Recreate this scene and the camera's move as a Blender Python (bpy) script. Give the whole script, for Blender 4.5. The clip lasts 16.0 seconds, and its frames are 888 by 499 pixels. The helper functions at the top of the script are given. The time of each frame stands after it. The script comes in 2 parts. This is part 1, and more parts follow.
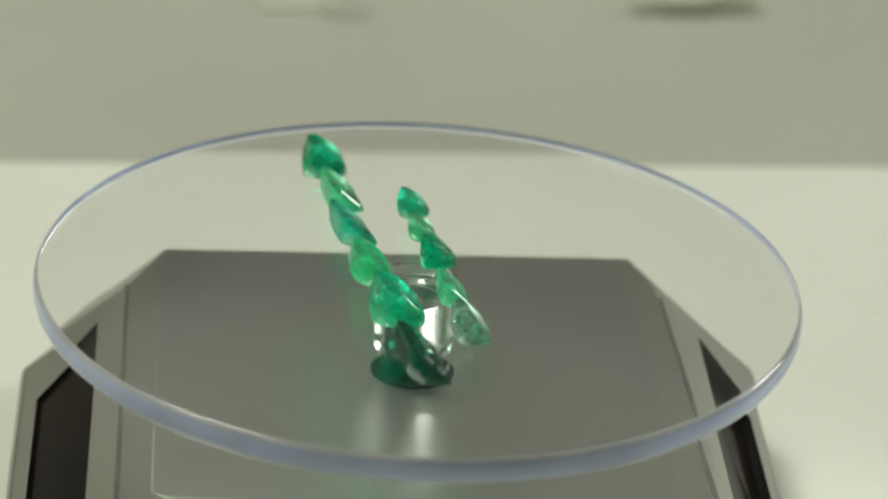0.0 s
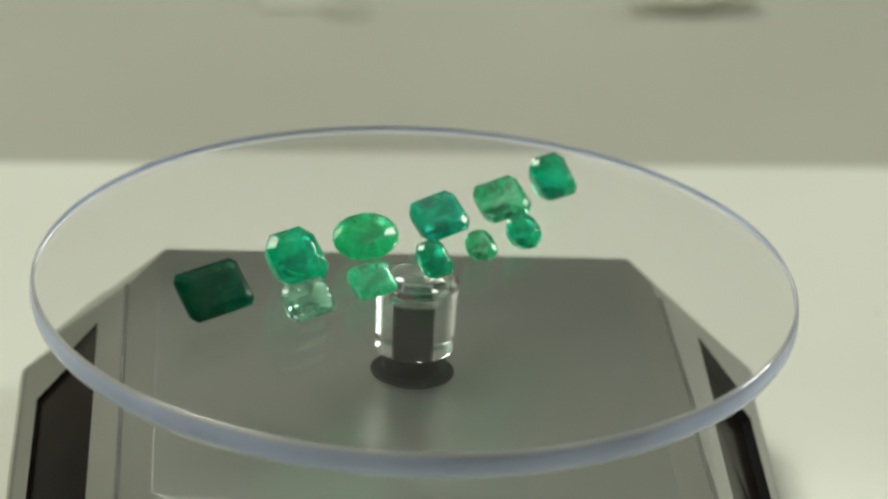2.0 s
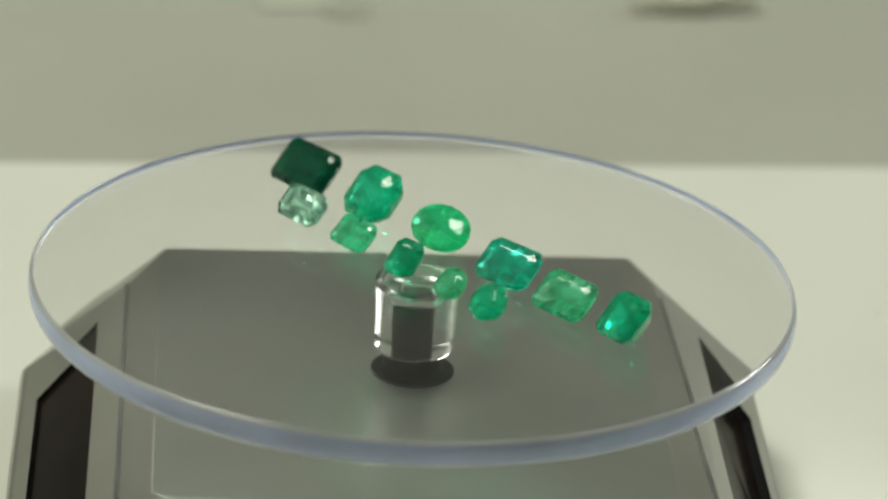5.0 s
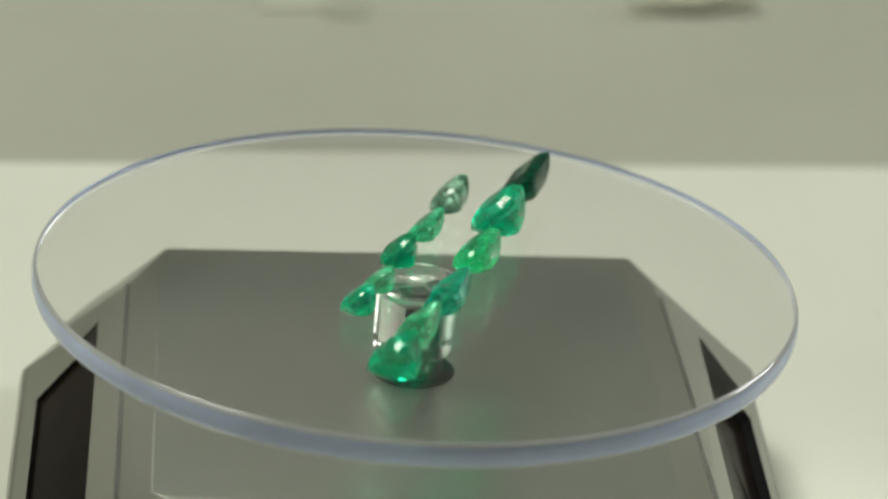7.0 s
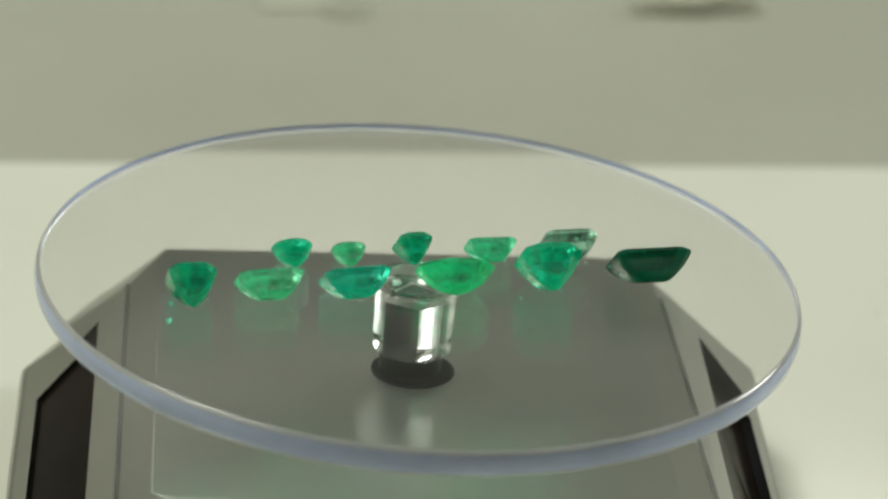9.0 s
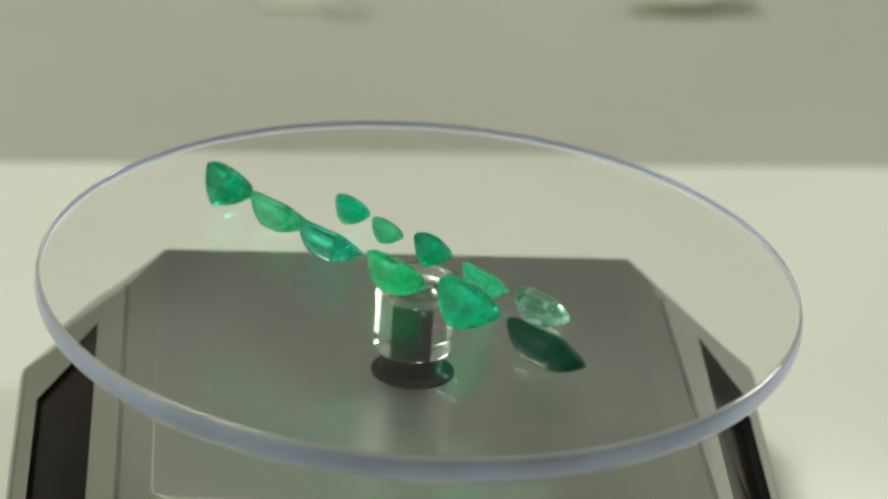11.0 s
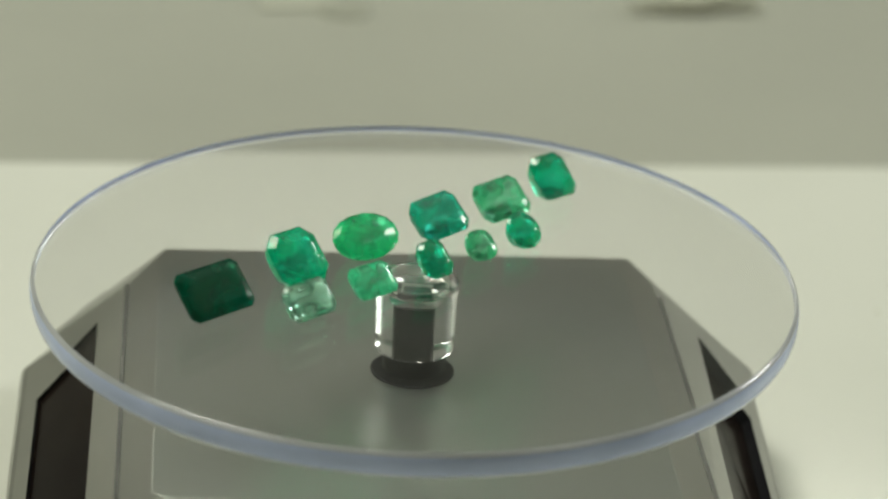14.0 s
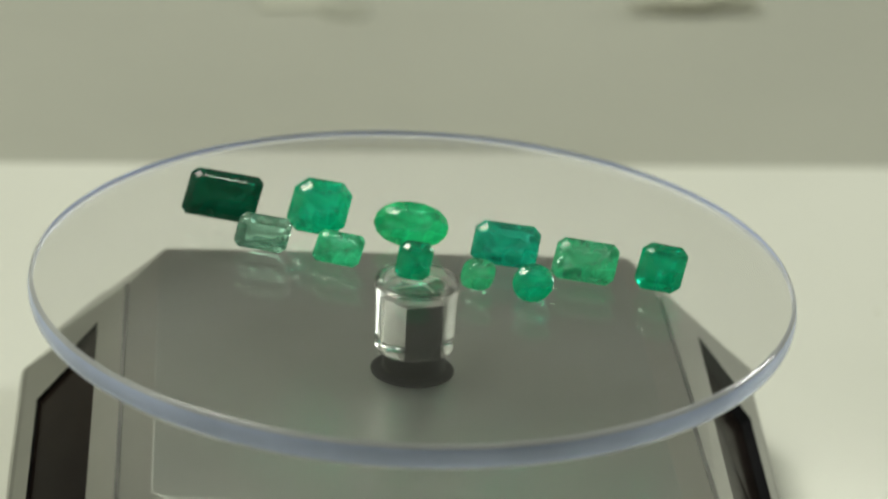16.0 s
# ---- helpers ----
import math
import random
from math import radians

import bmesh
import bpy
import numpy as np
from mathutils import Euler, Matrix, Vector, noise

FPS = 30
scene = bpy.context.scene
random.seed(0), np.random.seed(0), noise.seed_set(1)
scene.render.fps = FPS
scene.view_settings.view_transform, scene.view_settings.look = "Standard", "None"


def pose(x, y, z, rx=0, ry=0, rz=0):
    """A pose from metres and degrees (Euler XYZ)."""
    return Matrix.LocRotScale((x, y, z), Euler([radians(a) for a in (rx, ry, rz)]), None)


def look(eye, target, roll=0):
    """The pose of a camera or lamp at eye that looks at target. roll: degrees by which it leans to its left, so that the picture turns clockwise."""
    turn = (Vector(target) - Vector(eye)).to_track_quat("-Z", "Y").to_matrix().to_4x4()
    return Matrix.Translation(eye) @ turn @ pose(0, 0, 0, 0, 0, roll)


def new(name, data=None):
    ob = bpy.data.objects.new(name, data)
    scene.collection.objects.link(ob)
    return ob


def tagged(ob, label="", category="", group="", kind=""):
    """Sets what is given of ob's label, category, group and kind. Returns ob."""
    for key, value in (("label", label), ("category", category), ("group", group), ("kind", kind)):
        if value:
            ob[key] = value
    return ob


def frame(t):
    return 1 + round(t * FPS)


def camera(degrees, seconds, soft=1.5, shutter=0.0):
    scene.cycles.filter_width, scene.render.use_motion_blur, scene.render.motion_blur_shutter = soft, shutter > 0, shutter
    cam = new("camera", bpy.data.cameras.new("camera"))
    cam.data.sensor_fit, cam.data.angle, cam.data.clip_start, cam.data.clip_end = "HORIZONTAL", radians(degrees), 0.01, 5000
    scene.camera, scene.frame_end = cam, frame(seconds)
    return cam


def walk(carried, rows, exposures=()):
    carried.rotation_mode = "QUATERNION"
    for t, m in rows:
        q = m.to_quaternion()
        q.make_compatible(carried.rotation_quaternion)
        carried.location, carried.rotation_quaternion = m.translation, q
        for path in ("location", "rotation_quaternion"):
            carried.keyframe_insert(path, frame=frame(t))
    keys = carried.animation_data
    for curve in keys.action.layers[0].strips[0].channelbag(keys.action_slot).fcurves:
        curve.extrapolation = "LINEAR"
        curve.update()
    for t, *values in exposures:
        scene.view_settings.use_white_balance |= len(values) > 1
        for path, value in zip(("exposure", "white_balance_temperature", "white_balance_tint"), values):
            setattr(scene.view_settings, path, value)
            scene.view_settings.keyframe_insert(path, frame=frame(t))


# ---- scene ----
MM = 0.001
DISC_Z = 0.0459          # top of the clear disc above the tabletop
PLATE_Z = 0.0276         # top of the base
PERIOD = 12.01           # seconds for one turn
WOBBLE, WOBBLE_AT = 0.0189, -0.1806
BASE_YAW = 5.1

# ---- camera ----
cam = camera(16.716, 16.0, soft=2.4)
EYE = Vector((0.0, -0.39390, 0.18123 + DISC_Z))
FORWARD, UP = Vector((0.008251, 0.911402, -0.411435)), Vector((-0.063496, 0.411097, 0.909378))


def camera_pose():
    side = FORWARD.cross(UP).normalized()
    up = side.cross(FORWARD).normalized()
    turn = Matrix((side, up, -FORWARD.normalized())).transposed().to_4x4()
    return Matrix.Translation(EYE) @ turn


walk(cam, [(0.0, camera_pose()), (16.0, camera_pose())])
cam.data.dof.use_dof = True
cam.data.dof.focus_distance = 0.43
cam.data.dof.aperture_fstop = 17.0

# ---- light ----
WIN_Y0, WIN_Y1, WIN_Z0, WIN_Z1 = 0.66, 1.54, 0.57, 1.33
LAMP_X, LAMP_Y = -0.86, 0.32
world = bpy.data.worlds.new("room_air")
scene.world = world
world.use_nodes = True
sky = world.node_tree.nodes.new("ShaderNodeTexSky")
sky.sky_type, sky.sun_disc = "NISHITA", False
sky.sun_elevation, sky.sun_rotation = radians(40), radians(70)
world.node_tree.links.new(sky.outputs[0], world.node_tree.nodes["Background"].inputs[0])
world.node_tree.nodes["Background"].inputs[1].default_value = 0.08
scene.view_settings.exposure = 0.0


def area_lamp(name, eye, target, sx, sy, watts, colour):
    data = bpy.data.lights.new(name, "AREA")
    data.shape, data.size, data.size_y, data.energy, data.color = "RECTANGLE", sx, sy, watts, colour
    ob = new(name, data)
    ob.matrix_world = look(eye, target)
    return ob


area_lamp("ceiling_panel_light", (LAMP_X, LAMP_Y, 1.645), (LAMP_X, LAMP_Y + 0.0001, 0), 0.7, 0.7, 21.2, (0.98, 1.0, 0.87))
area_lamp("window_light", (1.84, 1.10, 0.95), (0, 1.10, 0.95), 0.80, 0.68, 25.0, (0.95, 1.0, 0.93))


# ---- materials ----
def material(name):
    m = bpy.data.materials.new(name)
    m.use_nodes = True
    nt = m.node_tree
    return m, nt, nt.nodes["Principled BSDF"]


def noise_ramp(nt, scale, c0, c1, lo=0.35, hi=0.65, detail=4.0, stretch=None):
    co = nt.nodes.new("ShaderNodeTexCoord")
    src = co.outputs["Object"]
    if stretch:
        mp = nt.nodes.new("ShaderNodeMapping")
        mp.inputs["Scale"].default_value = stretch
        nt.links.new(src, mp.inputs[0])
        src = mp.outputs[0]
    n = nt.nodes.new("ShaderNodeTexNoise")
    n.inputs["Scale"].default_value, n.inputs["Detail"].default_value = scale, detail
    nt.links.new(src, n.inputs["Vector"])
    r = nt.nodes.new("ShaderNodeValToRGB")
    r.color_ramp.elements[0].position, r.color_ramp.elements[1].position = lo, hi
    r.color_ramp.elements[0].color, r.color_ramp.elements[1].color = (*c0, 1), (*c1, 1)
    nt.links.new(n.outputs[0], r.inputs[0])
    return n, r


def bump(nt, bsdf, height, strength, distance):
    b = nt.nodes.new("ShaderNodeBump")
    b.inputs["Strength"].default_value, b.inputs["Distance"].default_value = strength, distance
    nt.links.new(height, b.inputs["Height"])
    nt.links.new(b.outputs[0], bsdf.inputs["Normal"])


def surface(name, c0, c1, scale, rough, metal=0.0, bumps=0.0, dist=0.0001, stretch=None, spec=0.5, rough_var=0.06):
    m, nt, b = material(name)
    n, r = noise_ramp(nt, scale, c0, c1, stretch=stretch)
    nt.links.new(r.outputs[0], b.inputs["Base Color"])
    b.inputs["Roughness"].default_value = rough
    if rough_var:
        n2, r2 = noise_ramp(nt, scale * 7.3, (rough - rough_var,) * 3, (rough + rough_var,) * 3, 0.2, 0.8, stretch=stretch)
        nt.links.new(r2.outputs[0], b.inputs["Roughness"])
    b.inputs["Metallic"].default_value = metal
    b.inputs["Specular IOR Level"].default_value = spec
    if bumps:
        bump(nt, b, n2.outputs[0], bumps, dist)
    return m


def acrylic(name, colour, rough=0.0, ior=1.49):
    m, nt, b = material(name)
    b.inputs["Base Color"].default_value = (*colour, 1)
    b.inputs["Transmission Weight"].default_value = 1.0
    b.inputs["IOR"].default_value = ior
    b.inputs["Roughness"].default_value = rough
    return m


def mixed_acrylic(name, colour, milk, factor, rough, gloss=0.12):
    m, nt, b = material(name)
    b.inputs["Base Color"].default_value = (*colour, 1)
    b.inputs["Transmission Weight"].default_value = 1.0
    b.inputs["IOR"].default_value = 1.49
    b.inputs["Roughness"].default_value = rough
    d = nt.nodes.new("ShaderNodeBsdfPrincipled")
    d.inputs["Base Color"].default_value = (*milk, 1)
    d.inputs["Roughness"].default_value = gloss
    n, r = noise_ramp(nt, 60.0, (factor * 0.9,) * 3, (factor * 1.1,) * 3)
    mix = nt.nodes.new("ShaderNodeMixShader")
    nt.links.new(r.outputs[0], mix.inputs[0])
    nt.links.new(b.outputs[0], mix.inputs[1])
    nt.links.new(d.outputs[0], mix.inputs[2])
    nt.links.new(mix.outputs[0], nt.nodes["Material Output"].inputs[0])
    return m


def emerald(name, clear, cloudy, milk_lo, milk_hi, grain, fissure=0.16):
    """Beryl: refracting body with cloudy veils, fissures and dark patches inside it."""
    m, nt, b = material(name)
    b.inputs["Transmission Weight"].default_value = 1.0
    b.inputs["IOR"].default_value = 1.575
    b.inputs["Roughness"].default_value = 0.02
    n0, r0 = noise_ramp(nt, grain * 0.6, tuple(c * 0.62 for c in clear), clear, 0.36, 0.56)
    nt.links.new(r0.outputs[0], b.inputs["Base Color"])
    d = nt.nodes.new("ShaderNodeBsdfPrincipled")
    d.inputs["Roughness"].default_value = 0.12
    d.inputs["IOR"].default_value = 1.575
    n1, r1 = noise_ramp(nt, grain * 0.8, tuple(c * 0.5 for c in cloudy), cloudy, 0.38, 0.6, 4.0)
    nt.links.new(r1.outputs[0], d.inputs["Base Color"])
    tr = nt.nodes.new("ShaderNodeBsdfTranslucent")
    nt.links.new(r1.outputs[0], tr.inputs[0])
    m1 = nt.nodes.new("ShaderNodeMixShader")
    m1.inputs[0].default_value = 0.72
    nt.links.new(d.outputs[0], m1.inputs[1])
    nt.links.new(tr.outputs[0], m1.inputs[2])
    # veils, and thin broken fissures along the walls of a warped cell pattern
    n2, r2 = noise_ramp(nt, grain * 0.6, (milk_lo,) * 3, (milk_hi,) * 3, 0.40, 0.62, 4.0)
    warp = nt.nodes.new("ShaderNodeVectorMath")
    warp.operation = "MULTIPLY_ADD"
    co = nt.nodes.new("ShaderNodeTexCoord")
    nt.links.new(n1.outputs["Color"], warp.inputs[0])
    warp.inputs[1].default_value = (0.0022, 0.0022, 0.0022)
    nt.links.new(co.outputs["Object"], warp.inputs[2])
    cell = nt.nodes.new("ShaderNodeTexVoronoi")
    cell.feature = "DISTANCE_TO_EDGE"
    cell.inputs["Scale"].default_value = grain * 1.1
    nt.links.new(warp.outputs[0], cell.inputs["Vector"])
    thin = nt.nodes.new("ShaderNodeMapRange")
    thin.inputs["From Min"].default_value, thin.inputs["From Max"].default_value = 0.0, 0.07
    thin.inputs["To Min"].default_value, thin.inputs["To Max"].default_value = fissure, 0.0
    nt.links.new(cell.outputs["Distance"], thin.inputs["Value"])
    add = nt.nodes.new("ShaderNodeMath")
    add.operation, add.use_clamp = "ADD", True
    nt.links.new(r2.outputs[0], add.inputs[0])
    nt.links.new(thin.outputs[0], add.inputs[1])
    m2 = nt.nodes.new("ShaderNodeMixShader")
    nt.links.new(add.outputs[0], m2.inputs[0])
    nt.links.new(b.outputs[0], m2.inputs[1])
    nt.links.new(m1.outputs[0], m2.inputs[2])
    nt.links.new(m2.outputs[0], nt.nodes["Material Output"].inputs[0])
    bump(nt, b, n2.outputs[0], 0.12, 0.0001)
    return m


SHEET = surface("white_board", (0.74, 0.74, 0.67), (0.79, 0.79, 0.72), 9.0, 0.45, bumps=0.05)
DESK = surface("grey_laminate", (0.40, 0.40, 0.345), (0.44, 0.44, 0.38), 6.0, 0.55, bumps=0.05)
WALL = surface("painted_wall", (0.60, 0.60, 0.53), (0.65, 0.65, 0.57), 3.0, 0.7, bumps=0.1)
SILVER = surface("silver_plastic", (0.30, 0.30, 0.265), (0.34, 0.34, 0.30), 40.0, 0.32, metal=0.6, rough_var=0.02)
STEEL = surface("satin_plate", (0.395, 0.41, 0.375), (0.43, 0.445, 0.41), 14.0, 0.35, metal=1.0, rough_var=0)
DECK = surface("satin_deck", (0.40, 0.40, 0.36), (0.43, 0.43, 0.385), 14.0, 0.34, metal=0.95, rough_var=0)
BLACK = surface("black_plastic", (0.005, 0.005, 0.006), (0.010, 0.010, 0.011), 60.0, 0.5, spec=0.06)
SOLAR = surface("solar_cell", (0.006, 0.004, 0.004), (0.014, 0.010, 0.008), 25.0, 0.16, spec=0.05)
GROOVE = surface("dark_joint", (0.05, 0.05, 0.045), (0.08, 0.08, 0.07), 60.0, 0.6)
CLEAR = acrylic("clear_acrylic", (0.998, 1.0, 0.998))
# blue tint of the edge; light gathered in it is put into the milk
RIM = mixed_acrylic("bluish_edge_painted_light", (0.70, 0.77, 1.0), (0.60, 0.695, 1.0), 0.72, 0.10, 0.06)
# highlight along the rounded arrises, painted as a pale milky band
ARRIS = mixed_acrylic("pale_arris_highlight", (0.93, 0.94, 0.94), (0.84, 0.86, 0.90), 0.50, 0.10, 0.08)
GLASS = mixed_acrylic("clear_sleeve", (0.97, 0.98, 0.97), (0.85, 0.86, 0.84), 0.02, 0.04)
# wall paint darkened for the two unseen walls, to dim what they reflect
SHADE = surface("darkened_wall", (0.155, 0.155, 0.14), (0.18, 0.18, 0.163), 3.0, 0.7, bumps=0.1)
DARK = surface("olive_clutter", (0.60, 0.59, 0.49), (0.65, 0.64, 0.53), 30.0, 0.6)
OLIVE = surface("olive_rubber", (0.35, 0.35, 0.29), (0.38, 0.38, 0.32), 30.0, 0.6)
SCRAP = surface("pale_paper", (0.48, 0.48, 0.40), (0.52, 0.52, 0.44), 30.0, 0.6)
FRAME = surface("window_paint", (0.72, 0.72, 0.68), (0.78, 0.78, 0.74), 8.0, 0.4)
PANEL = surface("lamp_housing", (0.7, 0.7, 0.7), (0.78, 0.78, 0.78), 8.0, 0.4)


# ---- mesh helpers ----
def part(name, bm, mat, parent=None, label="", smooth=False):
    me = bpy.data.meshes.new(name)
    bmesh.ops.recalc_face_normals(bm, faces=bm.faces)
    if smooth:
        for f in bm.faces:
            f.smooth = True
        for e in bm.edges:
            flat = any(len(f.verts) == 3 for f in e.link_faces) and any(len(f.verts) == 4 for f in e.link_faces)
            if len(e.link_faces) == 2 and (flat or e.calc_face_angle(0) > radians(35)):
                e.smooth = False
    bm.to_mesh(me)
    bm.free()
    for mt in (mat if isinstance(mat, (list, tuple)) else [mat]):
        me.materials.append(mt)
    ob = new(name, me)
    if parent:
        ob.parent = parent
    if label:
        ob["label"] = label
    return ob


def box(x0, x1, y0, y1, z0, z1, bevel=0.0, seg=2):
    bm = bmesh.new()
    bmesh.ops.create_cube(bm, size=1.0)
    for v in bm.verts:
        v.co = Vector((x0 if v.co.x < 0 else x1, y0 if v.co.y < 0 else y1, z0 if v.co.z < 0 else z1))
    if bevel:
        bmesh.ops.bevel(bm, geom=bm.edges[:], offset=bevel, segments=seg, affect="EDGES", profile=0.5)
    return bm


def lathe(profile, n=64, closed=False):
    """Turns a profile of (radius, height) round the z axis; radius 0 closes to a point."""
    bm = bmesh.new()
    rings = []
    for r, z in profile:
        if r == 0:
            rings.append([bm.verts.new((0, 0, z))])
        else:
            rings.append([bm.verts.new((r * math.cos(2 * math.pi * i / n), r * math.sin(2 * math.pi * i / n), z)) for i in range(n)])
    pairs = list(zip(rings, rings[1:]))
    if closed:
        pairs.append((rings[-1], rings[0]))
    for a, b in pairs:
        for i in range(n):
            j = (i + 1) % n
            if len(a) == 1 and len(b) == 1:
                continue
            if len(a) == 1:
                bm.faces.new((a[0], b[i], b[j]))
            elif len(b) == 1:
                bm.faces.new((a[i], a[j], b[0]))
            else:
                bm.faces.new((a[i], a[j], b[j], b[i]))
    return bm


def loft(loops, cap_first=True, cap_last=True):
    bm = bmesh.new()
    rings = [[bm.verts.new(p) for p in lp] for lp in loops]
    n = len(rings[0])
    for a, b in zip(rings, rings[1:]):
        for i in range(n):
            j = (i + 1) % n
            bm.faces.new((a[i], a[j], b[j], b[i]))
    if cap_first:
        bm.faces.new(rings[0])
    if cap_last:
        bm.faces.new(rings[-1])
    return bm


# ---- the room ----
def build_room():
    tagged(part("floor", box(-1.9, 1.9, -1.7, 2.05, -0.80, -0.75), WALL), kind="structure", label="plain pale floor under the desk", category="floor")
    tagged(part("ceiling", box(-1.9, 1.9, -1.7, 2.05, 1.70, 1.75), WALL), kind="structure", label="plain pale painted ceiling", category="ceiling")
    # north and south walls stay out of view; their shade is in the colour
    tagged(part("wall_north", box(-1.9, 1.9, 2.0, 2.05, -0.75, 1.70), SHADE), kind="structure", label="plain unseen wall behind the desk, darkened to dim reflections", category="wall")
    tagged(part("wall_south", box(-1.9, 1.9, -1.70, -1.65, -0.75, 1.70), SHADE), kind="structure", label="plain unseen wall, darkened to dim reflections", category="wall")
    tagged(part("wall_west", box(-1.9, -1.85, -1.65, 2.0, -0.75, 1.70), WALL), kind="structure", label="pale painted wall", category="wall")
    # east wall in four pieces round the window opening
    east = part("wall_east", box(1.85, 1.90, -1.65, 2.0, -0.75, WIN_Z0), WALL)
    tagged(east, kind="structure", label="pale painted wall with a window opening", category="wall")
    part("wall_piece", box(1.85, 1.90, -1.65, 2.0, WIN_Z1, 1.70), WALL, east)
    part("wall_piece", box(1.85, 1.90, -1.65, WIN_Y0, WIN_Z0, WIN_Z1), WALL, east)
    part("wall_piece", box(1.85, 1.90, WIN_Y1, 2.0, WIN_Z0, WIN_Z1), WALL, east)
    win = new("window_1")
    tagged(win, kind="structure", label="white framed window in the side wall", category="window")
    for y in (WIN_Y0, WIN_Y1 - 0.04):
        part("jamb", box(1.83, 1.89, y, y + 0.04, WIN_Z0, WIN_Z1, 0.003), FRAME, win)
    for z in (WIN_Z0, WIN_Z1 - 0.04):
        part("rail", box(1.83, 1.89, WIN_Y0 + 0.04, WIN_Y1 - 0.04, z, z + 0.04, 0.003), FRAME, win)
    lamp = new("ceiling_light")
    tagged(lamp, "white rectangular ceiling light panel", "ceiling light")
    lamp.matrix_world = pose(LAMP_X, LAMP_Y, 1.70)
    part("housing", box(-0.37, 0.37, -0.37, 0.37, -0.05, 0.0, 0.004), PANEL, lamp)


def build_desk():
    desk = new("desk")
    tagged(desk, "grey laminate desk with a plain flat top", "desk")
    part("desktop", box(-0.85, 0.85, -0.62, 1.24, -0.032, -0.0024, 0.002), DESK, desk)
    for x in (-0.80, 0.76):
        for y in (-0.58, 1.16):
            part("leg", box(x, x + 0.04, y, y + 0.04, -0.75, -0.032, 0.003), DESK, desk)
    board = part("white_board", box(-0.46, 0.46, -0.50, 0.0, -0.0024, 0.0, 0.0008), SHEET)
    tagged(board, "plain white board lying flat on a grey desk", "board")
    board.matrix_world = pose(0.0, 0.1494, 0, 0, 0, 8.56)


def build_clutter():
    """Small things that lie on the desk beyond the board."""
    pen = new("pen")
    tagged(pen, "dark olive pen lying on the grey desk", "pen")
    pen.matrix_world = pose(0.0590, 0.2535, -0.0004, 0, 90, 10)
    part("barrel", lathe([(0, -0.016), (0.0008, -0.0155), (0.0013, -0.010), (0.0015, -0.005), (0.0015, 0.003), (0.0012, 0.009), (0.0010, 0.015), (0, 0.015)], 20), DARK, pen, "", True)
    part("grip", lathe([(0.0015, -0.0065), (0.0019, -0.006), (0.0020, 0.0), (0.0019, 0.0025), (0.0015, 0.003)], 20), DARK, pen, "", True)
    part("clip", box(-0.0022, -0.0016, -0.0005, 0.0005, 0.003, 0.013, 0.0002), DARK, pen)
    cap = part("rubber_cap", lathe([(0, -0.0012), (0.0045, -0.0013), (0.0056, -0.0017), (0.0060, -0.0024), (0, -0.0024)], 24), OLIVE, None, "", True)
    tagged(cap, "small flat olive rubber cap lying on the desk", "cap")
    cap.matrix_world = pose(-0.0195, 0.2395, 0)
    chip = part("paper_scrap", box(-0.009, 0.009, -0.004, 0.004, -0.0024, -0.0018, 0.0002), SCRAP)
    tagged(chip, "small pale paper scrap on the grey desk", "paper")
    chip.matrix_world = pose(-0.030, 0.2425, 0, 0, 0, 12)
    speck = part("speck", lathe([(0, 0.0003), (0.00025, 0.0002), (0.0004, 0.0), (0, 0.0)], 10), DARK, None, "", True)
    tagged(speck, "tiny dark speck on the white board", "speck")
    speck.matrix_world = pose(0.0822, 0.0939, 0)


build_room()
build_desk()
build_clutter()


# ---- turntable base ----
def octagon(hx, cx, y1, c1, y0, c0, z, skew=0.0):
    """Eight corners: half width hx, cut corners from (cx, y) to (hx, c); skew lengthens one far corner."""
    k, w = skew, 1.0 if hx > 50 else 0.0
    return [(MM * x, MM * y, MM * z) for x, y in ((cx + k, y1 + k * 0.35), (hx + w, c1 + k * 1.6), (hx - 2 * w, c0), (cx, y0), (-cx, y0), (-hx, c0), (-hx, c1 + 3 * w), (-cx, y1))]


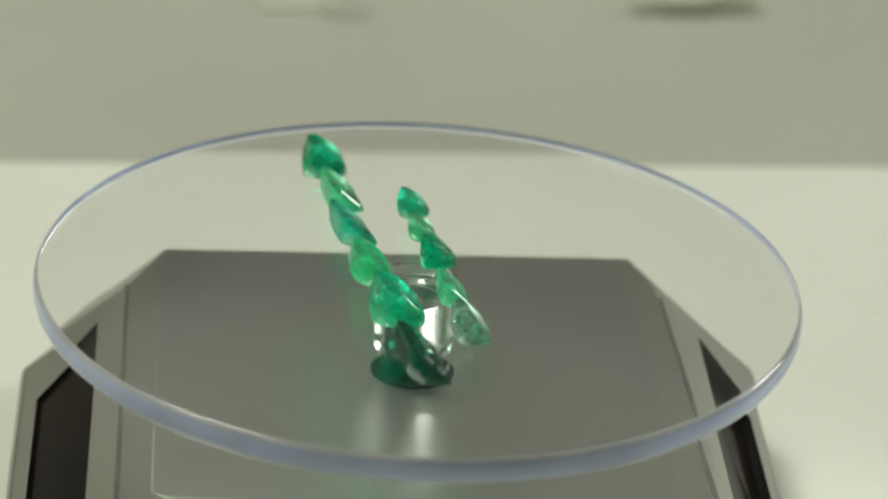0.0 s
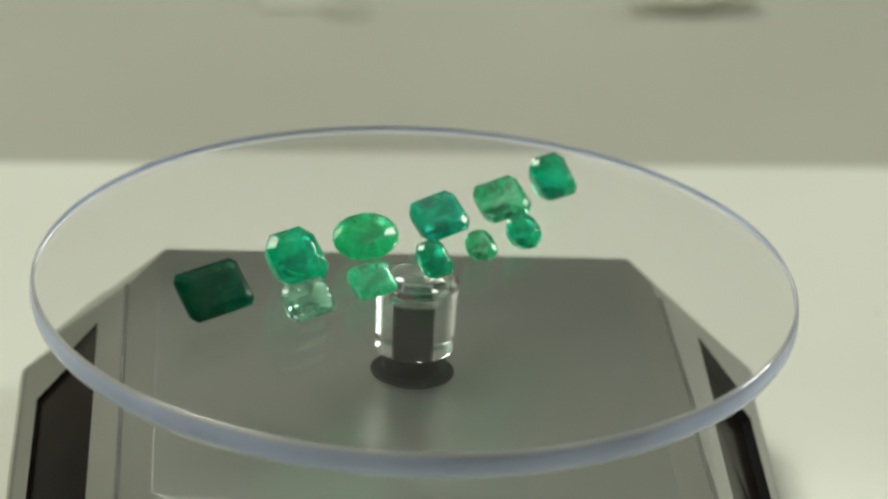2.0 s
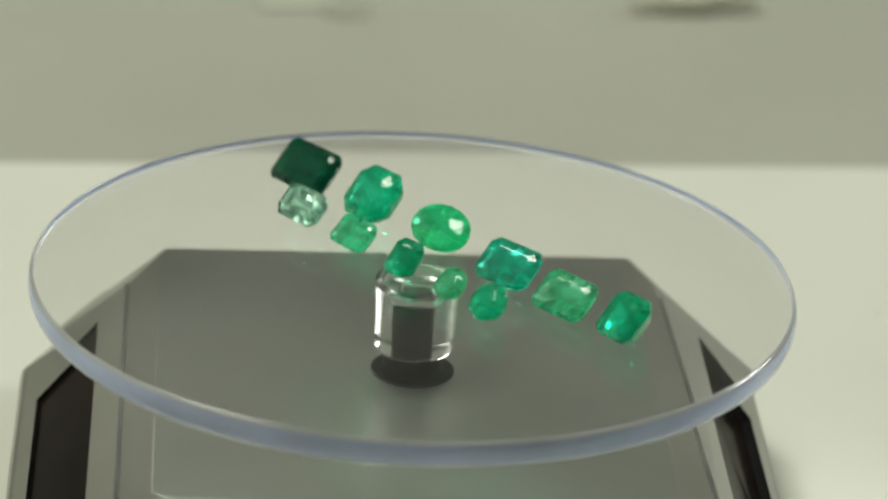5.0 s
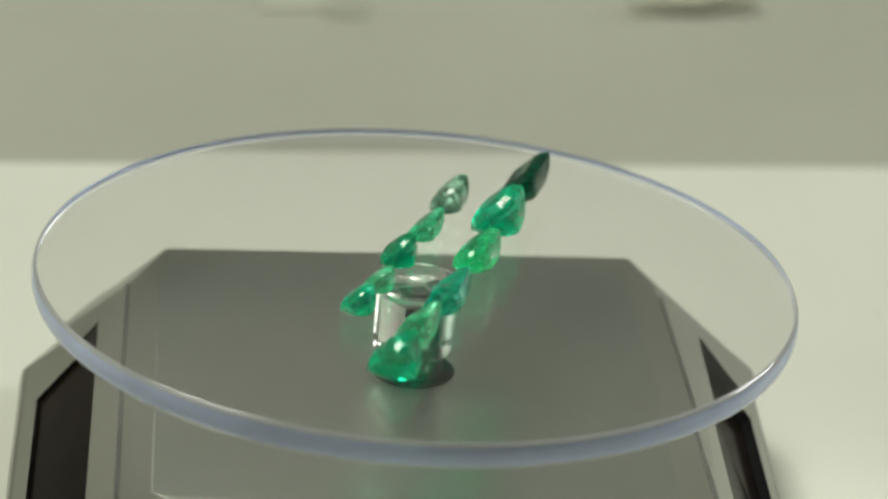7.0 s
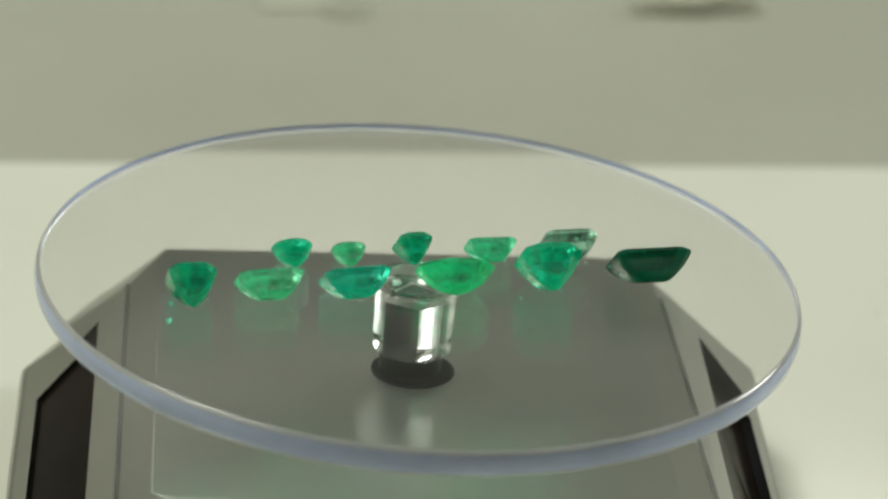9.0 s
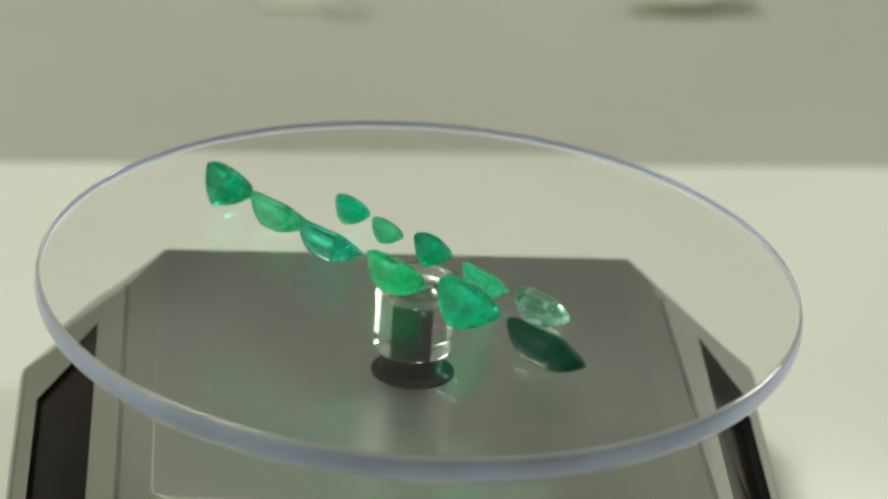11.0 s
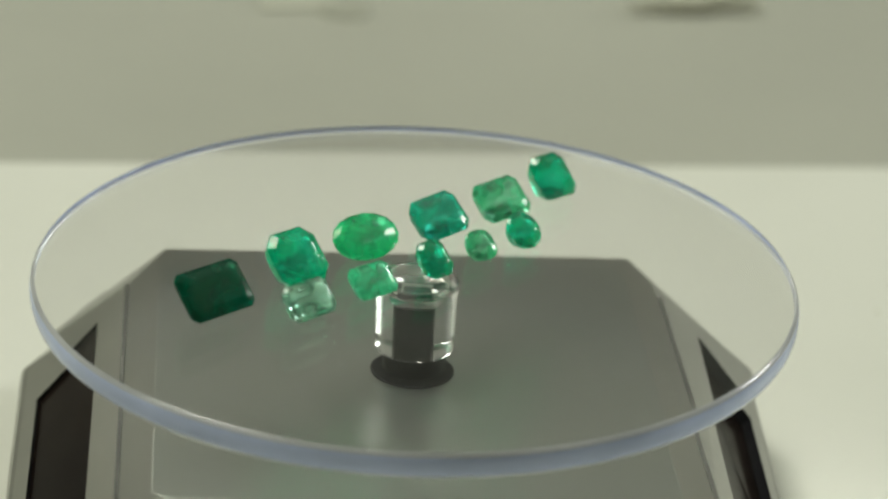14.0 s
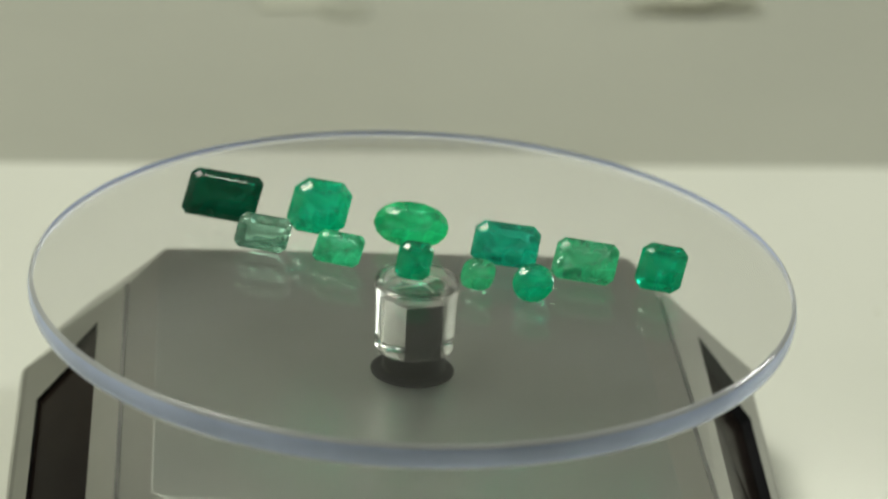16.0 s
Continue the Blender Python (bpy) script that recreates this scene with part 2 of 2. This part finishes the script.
def build_base():
    base = new("display_turntable")
    tagged(base, "silver plastic solar display turntable with sloping sides", "turntable")
    base.matrix_world = pose(-0.0008, 0, PLATE_Z, 0, 0, BASE_YAW)
    # skirt below the slopes, down to the board
    sk = loft([octagon(56.2, 44.5, 54.5, 28.0, -58, -37, -14.5, 2.5), octagon(56.8, 45.0, 55.1, 28.2, -58.6, -37.2, -14.9, 2.5), octagon(57.3, 45.2, 55.6, 28.4, -59.0, -37.4, -16.0, 2.5),
               octagon(57.6, 45.4, 55.9, 28.6, -59.4, -37.6, -28.0, 2.5)], False, True)
    part("skirt", sk, SILVER, base)
    # deck with rolled edge and the back, front and corner slopes
    bm = bmesh.new()
    t0 = [bm.verts.new(p) for p in octagon(40.6, 34.9, 39.7, 26.8, -43.2, -36.6, 0.0, 2.5)]
    t1 = [bm.verts.new(p) for p in octagon(41.1, 35.5, 40.5, 27.1, -44.0, -37.0, -0.45, 2.5)]
    b0 = [bm.verts.new(p) for p in octagon(56.2, 44.5, 54.5, 28.0, -58.0, -37.0, -14.5, 2.5)]
    bm.faces.new(t0)
    for i in range(8):
        j = (i + 1) % 8
        bm.faces.new((t0[i], t0[j], t1[j], t1[i]))
        if i not in (1, 5):
            bm.faces.new((t1[i], t1[j], b0[j], b0[i]))
    part("deck", bm, DECK, base, smooth=False)
    for sx in (1, -1):
        build_side(base, sx)
    # satin plate with rolled edges, proud of the deck
    loops = []
    for inset, z in ((0.0, 0.11), (0.06, 0.14), (0.15, 0.16), (0.3, 0.17)):
        loops.append(octagon(36.3 - inset, 33.8 - inset * 0.7, 38.6 - inset, 33.5 - inset * 0.3, -36.0 + inset, -34.5 + inset * 0.8, z))
    part("satin_plate", loft(loops, False, True), STEEL, base, "satin metal plate with a soft mirror finish", True)
    # joints along both sides of the deck
    for sx in (1, -1):
        x = sx * 41.0
        part("joint", box(MM * (x - 0.33), MM * (x + 0.33), MM * -36.5, MM * 26.5, -0.0008, 0.00006), GROOVE, base, "dark joint line")
    part("spindle_collar", lathe([(0, 0.0004), (0.0058, 0.0004), (0.0061, 0.0003), (0.0061, 0.0001)], 64), BLACK, base, "black round spindle collar", True).matrix_basis = pose(0.0009, -0.0006, 0)
    return base


def build_side(base, sx):
    """Side slope: a frame round a sunk solar cell with one cut corner at each end."""
    normal = Vector((14.05, 0, 15.1)).normalized()

    def at(u, y, d=0.0):
        reach = 14.8 + 0.0462 * y if sx > 0 else 15.1      # one side narrows a little towards the front
        p = Vector((41.1 + reach * u, 0, -0.45 - 14.05 * u)) + normal * d
        return (MM * sx * p.x, MM * y, MM * p.z)
    k = 4.0 if sx > 0 else 1.5
    outer = [(0, 27.1 + (4.0 if sx > 0 else 0.0)), (0.5, 27.5 + k), (1, 28.0 + (4.0 if sx > 0 else 3.0)), (1, -37.0), (0.5, -37.0), (0, -37.0)]
    if sx > 0:
        inner = [(0.39, 25.5), (0.43, 25.0), (0.905, 16.5), (0.905, -26.0), (0.31, -34.0), (0.27, -34.0)]
    else:
        inner = [(0.275, 22.0), (0.31, 21.6), (0.862, 16.4), (0.862, -26.0), (0.31, -34.0), (0.275, -34.0)]
    bm = bmesh.new()
    vo = [bm.verts.new(at(u, y)) for u, y in outer]
    vi = [bm.verts.new(at(u, y)) for u, y in inner]
    sunk = 1.8 if sx > 0 else 0.6
    vd = [bm.verts.new(at(u, y, -sunk - 0.4)) for u, y in inner]
    for i in range(6):
        j = (i + 1) % 6
        bm.faces.new((vo[i], vo[j], vi[j], vi[i]))
        wall = bm.faces.new((vi[i], vi[j], vd[j], vd[i]))
        wall.material_index = 1
    part("side_frame", bm, [SILVER, BLACK], base)
    bm = bmesh.new()
    top = [bm.verts.new(at(u, y, -sunk)) for u, y in inner]
    low = [bm.verts.new(at(u, y, -sunk - 0.35)) for u, y in inner]
    bm.faces.new(top)
    for i in range(6):
        j = (i + 1) % 6
        bm.faces.new((top[i], top[j], low[j], low[i]))
    part("solar_cell", bm, SOLAR, base, "glossy black solar cell")


build_base()


# ---- clear disc on its post ----
SOCKET, SOCKET_YAW = 2.4, 56.0     # half width of the square socket, and its turn at the start


def build_disc():
    disc = new("turntable_disc")
    tagged(disc, "clear round acrylic disc on a clear post", "turntable disc")
    th, r, ed = 3.7, 55.0, 0.75
    prof = [(0, 0.0), (r - ed, 0.0)]
    for k in range(1, 9):
        a = math.pi * k / 8
        prof.append((r - ed + ed * math.sin(a) * 1.0, -th / 2 + th / 2 * math.cos(a)))
    prof.append((0, -th))
    bm = lathe([(MM * x, MM * z) for x, z in prof], 160)
    plate = part("disc", bm, [CLEAR, RIM, ARRIS], disc, smooth=True)
    plate.matrix_basis = pose(0.0003, -0.00045, 0)      # slightly off the spindle's axis
    for f in plate.data.polygons:
        c = f.center
        if math.hypot(c.x, c.y) > MM * (r - ed) * 0.999:
            # blue band in the middle, pale painted highlights above and below
            f.material_index = 1 if -MM * 3.1 < c.z < -MM * 0.4 else 2
        else:
            f.use_smooth = False
    plate.visible_shadow = False
    # clear solid post with a flared lip; a square socket for the driving pin rises into it from below
    n = 64
    loops = []
    for r, z in ((4.4, -5.25), (4.65, -5.1), (4.85, -4.2), (5.1, -3.9), (5.6, -3.83), (6.0, -3.95), (6.15, -4.4), (6.08, -5.4), (5.92, -8.0), (5.80, -13.0), (5.77, -14.25), (5.70, -14.48), (5.5, -14.6)):
        loops.append([(MM * r * math.cos(2 * math.pi * i / n), MM * r * math.sin(2 * math.pi * i / n), MM * z) for i in range(n)])
    for half, z in ((SOCKET, -14.6), (SOCKET, -6.7)):
        lp = []
        for i in range(n):
            ca, sa = math.cos(2 * math.pi * i / n), math.sin(2 * math.pi * i / n)
            k = half / max(abs(ca), abs(sa))
            lp.append((MM * k * ca, MM * k * sa, MM * z))
        loops.append(lp)
    post = part("post", loft(loops), GLASS, disc, "clear acrylic post with a raised flared lip", True)
    post.matrix_basis = pose(0, 0, 0, 0, 0, SOCKET_YAW)
    q = MM * (SOCKET - 0.18)
    pin = part("driving_pin", box(-q, q, -q, q, -0.0176, -0.0069, 0.0002), BLACK, disc, "black square driving pin")
    pin.matrix_basis = pose(0, 0, 0, 0, 0, SOCKET_YAW)
    part("spindle", lathe([(0, -0.0149), (0.0046, -0.0149), (0.0046, -0.0178), (0, -0.0178)], 32), BLACK, disc, "black spindle", True)
    return disc


# ---- emeralds ----
def ring(kind, lx, wy, cut, z, k=0):
    """One level of a stone: half length lx, half width wy."""
    if kind == "step":
        c = min(cut, lx * 0.8, wy * 0.8)
        return [(lx - c, wy, z), (lx, wy - c, z), (lx, c - wy, z), (lx - c, -wy, z), (c - lx, -wy, z), (-lx, c - wy, z), (-lx, wy - c, z), (c - lx, wy, z)]
    n = 16
    p = cut
    out = []
    for i in range(n):
        a = 2 * math.pi * (i + 0.5 * k) / n
        ca, sa = math.cos(a), math.sin(a)
        out.append((lx * math.copysign(abs(ca) ** p, ca), wy * math.copysign(abs(sa) ** p, sa), z))
    return out


def gem_mesh(kind, length, width, cut, crown, depth, table):
    hl, hw = length / 2, width / 2
    pts = []
    if kind == "step":
        def level(inset, z):
            s = max(0.25, 1 - inset / hw)
            pts.extend(ring(kind, hl - inset, max(hw - inset, 0.12), cut * s, z))
        inset_t = hw * (1 - table)
        level(inset_t, crown)
        level(inset_t * 0.42, crown * 0.72)
        level(0, 0.18)
        level(0, -0.12)
        level(hw * 0.10, -0.12 - depth * 0.20)
        level(hw * 0.26, -0.12 - depth * 0.45)
        level(hw * 0.48, -0.12 - depth * 0.70)
        level(hw * 0.72, -0.12 - depth * 0.89)
        level(hw * 0.93, -0.12 - depth)
    else:
        for s, z, k in ((table, crown, 1), (0.84, crown * 0.62, 0), (1, 0.15, 1), (1, -0.12, 1), (0.88, -0.12 - depth * 0.26, 0), (0.68, -0.12 - depth * 0.58, 1), (0.4, -0.12 - depth * 0.84, 0), (0.06, -0.12 - depth, 0)):
            pts.extend(ring(kind, hl * s, hw * s, cut, z, k))
    bm = bmesh.new()
    for p in pts:
        bm.verts.new([MM * c for c in p])
    res = bmesh.ops.convex_hull(bm, input=bm.verts[:])
    loose = [v for v in bm.verts if not v.link_faces]
    bmesh.ops.delete(bm, geom=loose, context="VERTS")
    bmesh.ops.dissolve_limit(bm, angle_limit=radians(1.0), verts=bm.verts[:], edges=bm.edges[:])
    # facet edges are slightly worn
    bmesh.ops.bevel(bm, geom=bm.edges[:], offset=0.09 * MM, segments=1, affect="EDGES", clamp_overlap=True)
    return bm


def spin(t):
    """Pose of the turning disc: it turns clockwise from above and wobbles on its post."""
    a = -2 * math.pi * t / PERIOD
    return (Matrix.Translation((0, 0, DISC_Z)) @ Matrix.Rotation(a + WOBBLE_AT, 4, "Z") @ Matrix.Rotation(WOBBLE, 4, "X")
            @ Matrix.Rotation(-WOBBLE_AT, 4, "Z"))


REST = 3.5               # the stones' places below hold at this time
TURNING = []


def stone(label, mat, spec, x, y, yaw, tilt, group="emeralds on the disc"):
    """A cut stone leaning on its pavilion; (x, y) is the middle of its outline in mm."""
    kind, length, width, cut, crown, depth, table = spec
    ob = part("emerald", gem_mesh(*spec), mat)
    tagged(ob, label, "gemstone", group)
    turn = Matrix.Rotation(radians(yaw), 4, "Z") @ Matrix.Rotation(radians(tilt), 4, "X")
    low = min((turn @ v.co).z for v in ob.data.vertices)
    xs, ys = [(turn @ v.co).x for v in ob.data.vertices], [(turn @ v.co).y for v in ob.data.vertices]
    m = Matrix.Translation((MM * x - (min(xs) + max(xs)) / 2, MM * y - (min(ys) + max(ys)) / 2, 0.00002 - low)) @ turn
    local = spin_local(REST).inverted() @ m
    TURNING.append((ob, local))
    return ob


def spin_local(t):
    return Matrix.Translation((0, 0, -DISC_Z)) @ spin(t)


def build_stones():
    deep = emerald("emerald_deep", (0.006, 0.34, 0.19), (0.002, 0.19, 0.11), 0.40, 0.75, 300, 0.1)
    rich = emerald("emerald_rich", (0.035, 0.97, 0.64), (0.006, 0.86, 0.50), 0.06, 0.55, 380)
    grass = emerald("emerald_grassy", (0.16, 1.0, 0.62), (0.06, 1.0, 0.49), 0.15, 0.72, 350)
    blue = emerald("emerald_bluish", (0.05, 0.90, 0.68), (0.012, 0.80, 0.54), 0.04, 0.42, 350)
    light = emerald("emerald_light", (0.34, 1.0, 0.68), (0.12, 1.0, 0.54), 0.04, 0.48, 480)
    vivid = emerald("emerald_vivid", (0.010, 0.86, 0.52), (0.003, 0.72, 0.40), 0.05, 0.45, 400)
    pale = emerald("emerald_pale", (0.56, 1.0, 0.82), (0.38, 1.0, 0.72), 0.0, 0.07, 500, 0.12)
    mint = emerald("emerald_mint", (0.26, 1.0, 0.68), (0.13, 1.0, 0.58), 0.08, 0.55, 480)
    big = "row of large emeralds"
    small = "row of small emeralds"
    stone("very dark green rectangular step-cut emerald on clear disc", deep, ("step", 11.3, 7.5, 0.9, 1.0, 3.3, 0.60), -32.25, 7.2, 0, 44.3, big)
    stone("rich green square emerald with cut corners on disc", rich, ("step", 8.9, 8.5, 1.8, 1.6, 4.8, 0.50), -17.2, 7.3, 0, 45, big)
    stone("cloudy grass-green oval emerald on clear disc", grass, ("oval", 11.4, 7.3, 0.95, 1.3, 3.6, 0.45), -3.39, 7.80, -4, 41, big)
    stone("bluish green rectangular emerald with bright window on disc", blue, ("step", 9.7, 6.8, 1.2, 0.7, 3.2, 0.56), 11.00, 7.28, 4, 41, big)
    stone("light included rectangular step-cut emerald on disc", light, ("step", 9.2, 6.5, 1.0, 0.75, 3.2, 0.56), 23.07, 6.37, 1, 41, big)
    stone("vivid green squarish emerald with rounded corners on disc", vivid, ("step", 6.8, 7.2, 1.15, 1.45, 4.6, 0.52), 34.07, 6.80, -3, 43, big)
    stone("pale glassy rectangular emerald, nearly colourless, on disc", pale, ("step", 8.0, 5.4, 0.9, 1.2, 2.9, 0.58), -22.85, -1.82, 0, 46, small)
    stone("minty green rectangular emerald on clear disc", mint, ("step", 7.1, 5.0, 0.7, 0.6, 2.6, 0.58), -11.23, -2.27, -3, 42, small)
    stone("deep green small emerald with dark flashes on disc", vivid, ("step", 5.1, 5.8, 0.95, 1.2, 3.2, 0.52), 0.24, -2.88, 4, 44, small)
    stone("light green small cushion emerald on clear disc", light, ("oval", 4.9, 4.9, 0.72, 0.8, 2.5, 0.48), 9.64, -2.86, -3, 41, small)
    stone("green round brilliant-cut emerald on clear disc", rich, ("oval", 5.95, 5.95, 1.0, 0.9, 3.0, 0.5), 17.81, -3.42, 0, 42, small)


disc = build_disc()
build_stones()


# ---- turning ----
def motions():
    times = [0.25 * k for k in range(65)]
    walk(disc, [(t, spin(t)) for t in times])
    for ob, local in TURNING:
        walk(ob, [(t, spin(t) @ local) for t in times])


motions()
